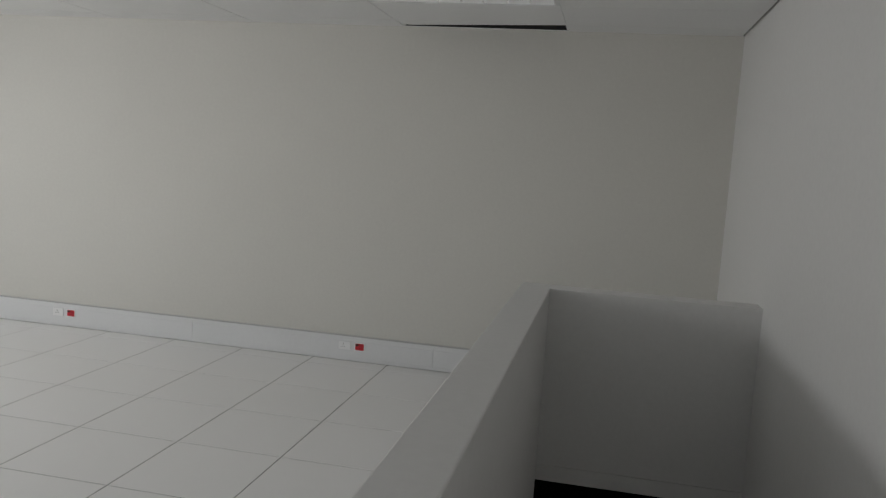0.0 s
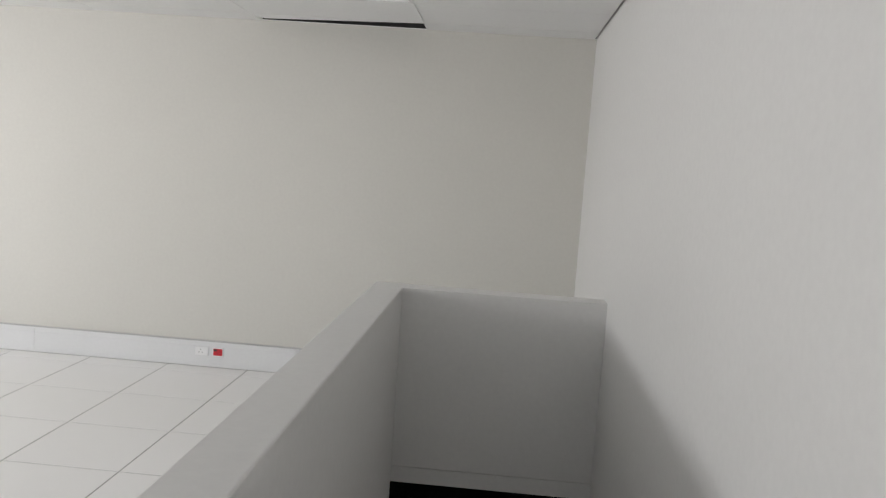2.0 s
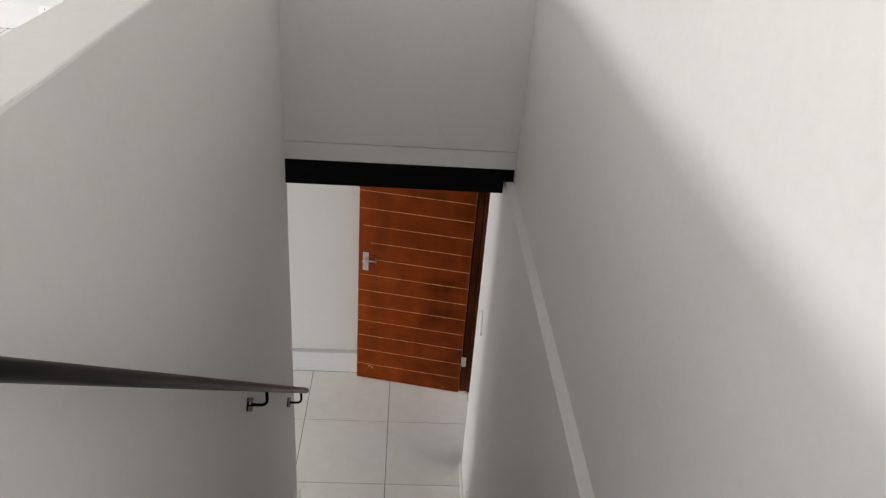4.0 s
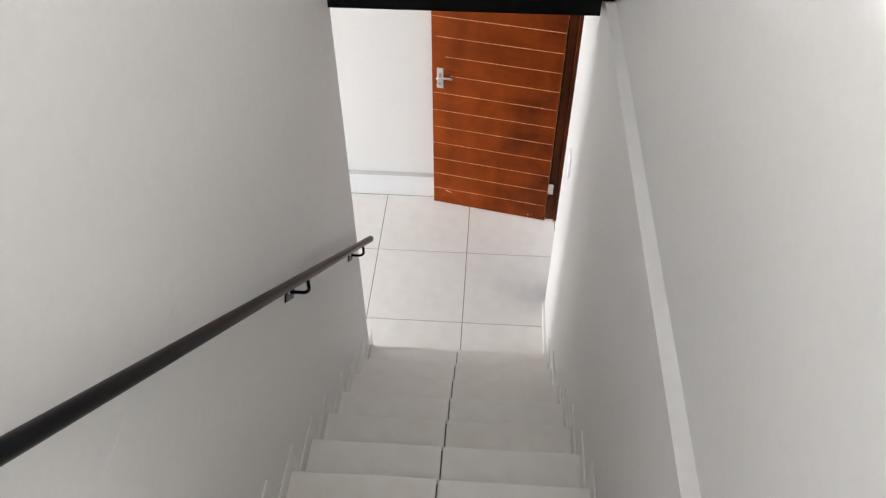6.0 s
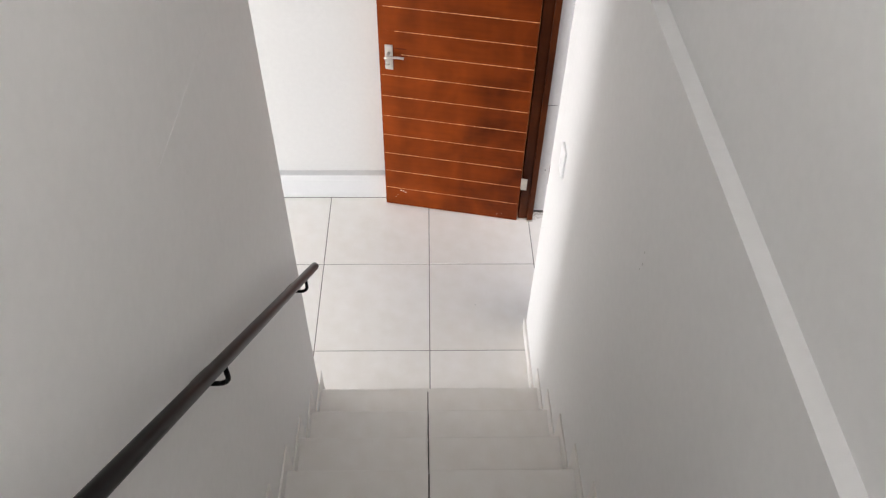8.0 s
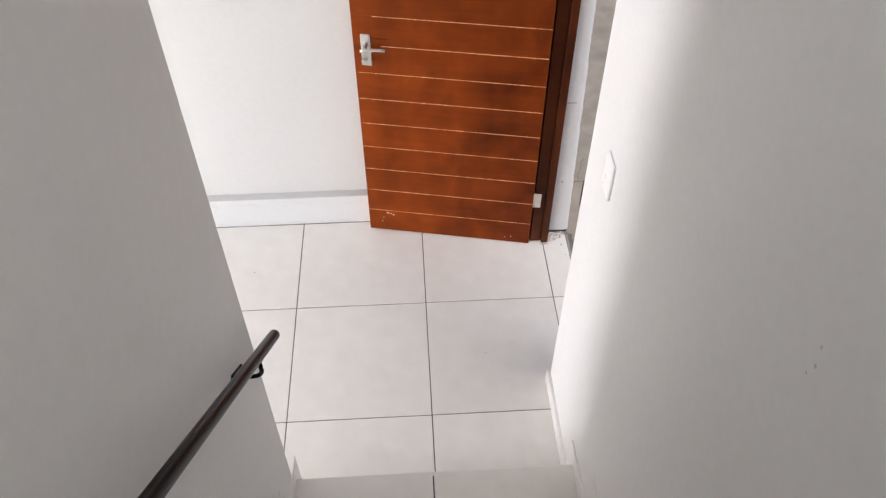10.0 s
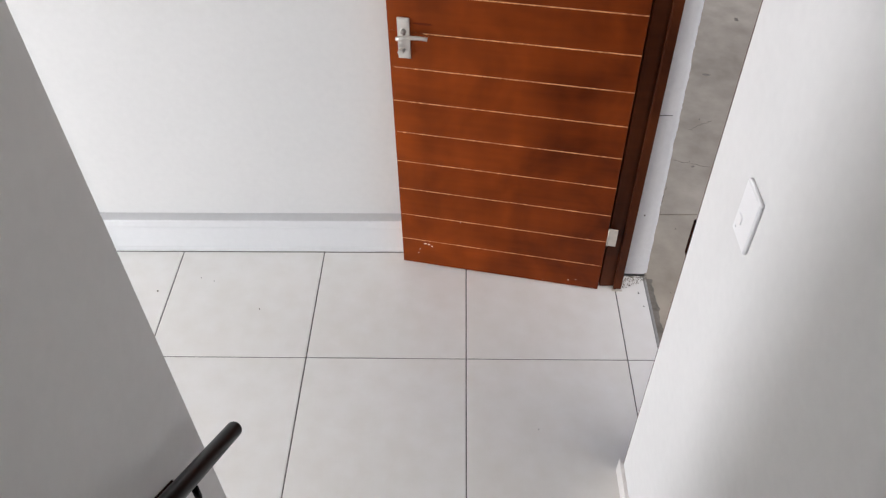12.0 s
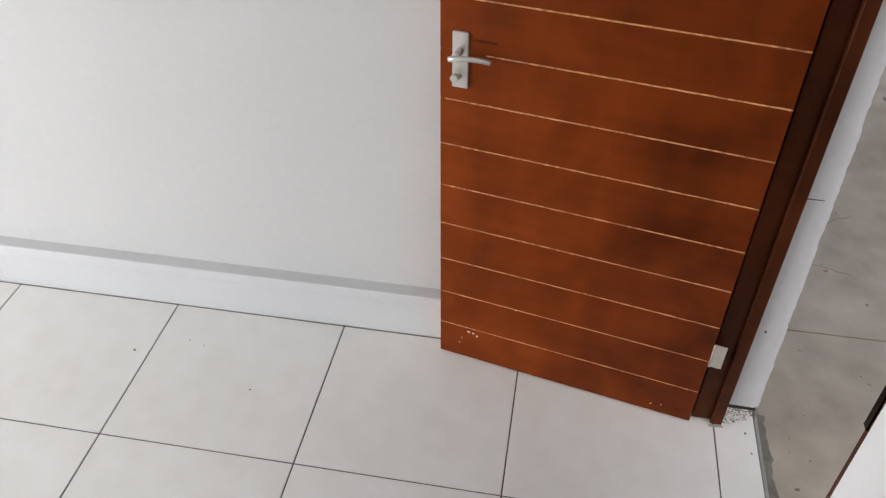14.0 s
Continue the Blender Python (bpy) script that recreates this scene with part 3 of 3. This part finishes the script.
def clipped(parent, x0, y0, x1, y1, z, areas, mat=TILE):
    for ax0, ay0, ax1, ay1 in areas:
        a, b, c, d = max(x0, ax0), max(y0, ay0), min(x1, ax1), min(y1, ay1)
        if c - a > 0.03 and d - b > 0.03:
            lay(parent, a, b, c, d, z, mat=mat)


for i in range(-12, 2):
    for j in range(-7, 1):
        clipped(floor_low, 0.6 * i, 0.6 * j, 0.6 * i + 0.6, 0.6 * j + 0.6, 0.0,
            [(-4.8, -4.2, PARAPET_OUT, -0.985), (-4.8, -0.985, 0, FAR)] if i < 0 else [(0, -0.985, 0.6, FAR), (0.6, DOOR_A, 0.722, DOOR_B)])
for i in range(-11, 2):
    for j in range(-12, 2):
        clipped(floor_up, -0.61 + 0.6 * i, -0.22 + 0.6 * j, -0.01 + 0.6 * i, 0.38 + 0.6 * j, FLOOR_UP,
            [(ROOM_L, ROOM_B, PARAPET_OUT, FAR), (PARAPET_OUT, ROOM_B, WALL_UP, NOSE_Y - GOING * 12), (PARAPET_OUT, CROSS_BACK, WALL_UP, FAR)], TILE_UP)
# tread, riser and skirting tiles of the stairs
SPLIT = -0.012
for k in range(1, RISERS + 1):
    y, z = NOSE_Y - GOING * (k - 1), RISE * k
    for x0, x1 in ((STAIR_L, SPLIT), (SPLIT, STAIR_R)):
        if k < RISERS:
            lay(stairs, x0, y - GOING, x1, y, z, 0.0025).name = "tread"
        r = lay(stairs, x0, 0, x1, RISE - 0.010, 0, 0.0018)
        r.name = "riser"
        r.matrix_world = pose(x0 + 0.0018, y - 0.004, z - RISE + 0.001, 90, 0, 0)
    if k < RISERS:
        for s, x in ((1, STAIR_L), (-1, STAIR_R)):
            boxes("skirting_tile", TILE, (min(x, x + 0.007 * s), y - GOING + 0.004, z, max(x, x + 0.007 * s), y - 0.012, z + 0.075), parent=stairs, bevel=0.001)
            boxes("skirting_tile", TILE, (min(x, x + 0.006 * s), y - 0.010, z - RISE + 0.078, max(x, x + 0.006 * s), y + 0.06, z + 0.07), parent=stairs, bevel=0.001)
            boxes("joint", GROUT, (min(x, x + 0.0076 * s), y - GOING + 0.0005, z + 0.006, max(x, x + 0.0076 * s), y - GOING + 0.0035, z + 0.006 + 0.022 + 0.02 * random.random()), parent=stairs)
boxes("skirting_tile", TILE, (STAIR_R - 0.012, NOSE_Y + 0.02, 0.001, STAIR_R, DOOR_A + 0.02, 0.075), parent=stairs, bevel=0.001)


# ---- small wear: chips, smear, crumbs, a plaster ridge ----
def fleck(name, m, size, mat, label, category, parent=None, seed=0):
    """A small flat irregular flake lying on a surface; m places it, its z axis out of the surface."""
    rnd = random.Random(seed)
    bm = bmesh.new()
    n = 7
    low, high = [], []
    for k in range(n):
        a, r = 2 * math.pi * k / n, rnd.uniform(0.55, 1.0)
        low.append(bm.verts.new((size[0] * r * math.cos(a), size[1] * r * math.sin(a), -0.0004)))
        high.append(bm.verts.new((0.8 * size[0] * r * math.cos(a), 0.8 * size[1] * r * math.sin(a), size[2])))
    for k in range(n):
        bm.faces.new((low[k], low[(k + 1) % n], high[(k + 1) % n], high[k]))
    bm.faces.new(high)
    bm.faces.new(low[::-1])
    bm.transform(m)
    ob = part(name, bm, mat, parent, label if parent else "")
    return ob if parent else tagged(ob, label, category)


DIRT = material("cement_dust", (0.30, 0.265, 0.22), 0.9, vary=0.15, grain=60, blotch=14, mottle=(0.12, 0.10, 0.08))
PAINT_SPOT = material("paint_spot", (0.86, 0.76, 0.60), 0.6, vary=0.1)
SMEAR = material("dark_stain", (0.125, 0.019, 0.005), 0.45, vary=0.2, spec=0.1)
door_ob = bpy.data.objects["door_1"]
for i, (x, z, r) in enumerate(((-0.706, 0.118, 0.006), (-0.690, 0.116, 0.005), (-0.678, 0.108, 0.0045), (-0.735, 0.06, 0.003), (-0.728, 0.085, 0.003), (-0.56, 0.265, 0.0022), (-0.12, 0.03, 0.003), (-0.09, 0.038, 0.0025))):
    fleck("paint_spot", pose(x, 0, z, 90, 0, 0), (r * 1.3, r * 0.95, 0.0007), PAINT_SPOT, "pale dried paint spot", "", door_ob, i)
fleck("stain", pose(-0.684, 0, 1.102, 90, 3, 0), (0.050, 0.0075, 0.0001), SMEAR, "dark varnish smear beside the lever", "", door_ob, 40)
for i, (x, y, z, r) in enumerate(((-1.251, 0.326, 0, 0.006), (-1.034, 0.382, 0, 0.003), (-0.819, 0.234, 0, 0.0045), (-1.091, 0.4, 0, 0.003), (0.366, -1.096, RISE, 0.010), (0.25, -0.30, 0, 0.003),
                                   (0.66, 0.37, 0, 0.006), (0.69, 0.33, 0, 0.005), (0.7, 0.26, 0, 0.004))):
    fleck("crumb", pose(x, y, z, 0, 0, 40 * i), (r, r * 0.7, r * 0.5), DEBRIS, "small dark crumb of dirt on the tiles", "dirt", None, 60 + i)
for i in range(14):
    rnd = random.Random(300 + i)
    fleck("crumb", pose(rnd.uniform(0.79, 1.5), rnd.uniform(-0.4, 1.6), -0.03, 0, 0, rnd.uniform(0, 180)), (rnd.uniform(0.002, 0.008), rnd.uniform(0.002, 0.005), 0.0015), DEBRIS, "small dark crumb of dirt on the paving", "dirt", None, 400 + i)
# open joints between the tiles and the trunking
structure(boxes("floor_joint", GROUT, (-4.8, FAR - 0.0515, -0.003, -0.1, FAR - 0.0482, 0.0006)), "dark joint between tiles and trunking", "trim")
structure(boxes("floor_joint_upper", GROUT, (ROOM_L, FAR - 0.0515, FLOOR_UP - 0.003, PARAPET_OUT, FAR - 0.0482, FLOOR_UP + 0.0006)), "dark joint between tiles and trunking", "trim")
# hairline cracks in the paving
for i, (x0, y0, x1, y1) in enumerate(((1.0, 1.21, 1.17, 1.15), (1.12, 1.45, 1.25, 1.53), (0.86, 0.83, 0.93, 1.02))):
    bm = bmesh.new()
    add_tube(bm, [(x0 + (x1 - x0) * t / 12 + 0.02 * noise.noise(Vector((t * 0.5, i, 3))), y0 + (y1 - y0) * t / 12 + 0.02 * noise.noise(Vector((t * 0.5, i, 8))), -0.0305) for t in range(13)], 0.0012, 6)
    part("crack", bm, DEBRIS, gr, "thin dark crack in the paving")
# rough cement at the foot of the frame
bm = bmesh.new()
for i in range(460):
    rnd = random.Random(700 + i)
    near = rnd.random()
    x, y, r = 0.612 + 0.124 * near, 0.43 - (0.085 - 0.05 * near) * rnd.random() ** 1.8, rnd.uniform(0.0010, 0.0034)
    mm = pose(x, y, 0.0, 0, 0, rnd.uniform(0, 90)) @ Matrix.Diagonal((r, r * 0.8, rnd.uniform(0.0004, 0.0013), 1))
    bmesh.ops.create_icosphere(bm, subdivisions=1, radius=1, matrix=mm)
tagged(part("cement_crumbs", bm, DIRT), "grey cement crumbs at the foot of the door frame", "dirt", kind="stuff")
structure(boxes("plaster_ridge", PAINT_WHITE, (STAIR_L - 0.001, -3.06, 2.6048, STAIR_L + 0.0005, -2.63, 2.6062)), "faint pale ridge in the wall plaster", "trim")
# a second ridge, scuffs on the stair wall, marks on the reveal, cement smear by the frame
structure(boxes("plaster_ridge_lower", PAINT_WHITE, (STAIR_L - 0.001, -1.87, 2.3750, STAIR_L + 0.0003, -1.40, 2.3760)), "faint pale ridge in the wall plaster", "trim")
SCUFF = material("grey_scuff", (0.56, 0.55, 0.53), 0.7, vary=0.1)
for i, (y, z, r) in enumerate(((-1.700, 1.955, 0.006), (-1.708, 1.922, 0.007), (-1.699, 1.893, 0.005))):
    fleck("scuff", pose(STAIR_R, y, z, 0, -90, 0), (r, r * 0.7, 0.0003), SCUFF, "faint grey scuff on the wall paint", "", bpy.data.objects["wall_right"], 800 + i)
reveal_ob = bpy.data.objects["reveal"]
fleck("dirt_spot", pose(0.672, 0.4212, 0.34, 90, 0, 0), (0.0045, 0.006, 0.002), DEBRIS, "dark spot on the plaster", "", reveal_ob, 820)
# a dark strip fills the slot under the plaster in place of its shade
boxes("gap", SCREW, (0.623, 0.4225, 0.0006, 0.727, 0.4296, 0.0149), parent=reveal_ob, label="dark strip standing in for the shaded gap under the plaster")
# stains and a hairline joint outside
for i, (x, y, r) in enumerate(((0.824, 0.182, 0.014), (0.877, 0.287, 0.006), (0.821, 0.307, 0.006), (1.115, 0.619, 0.010), (1.069, 0.647, 0.007), (1.191, 0.999, 0.012), (0.829, 0.359, 0.005), (1.312, 1.945, 0.03), (1.08, 1.161, 0.016), (1.62, 2.54, 0.035))):
    fleck("stain", pose(x, y, -0.03, 0, 0, 50 * i), (r, r * 0.6, 0.0004), DIRT, "small dark stain on the paving", "", gr, 860 + i)
boxes("hairline", GROUT, (0.632, 0.4195, 0.7992, 0.688, 0.4262, 0.8004), parent=reveal_ob, label="hairline crack across the plaster")
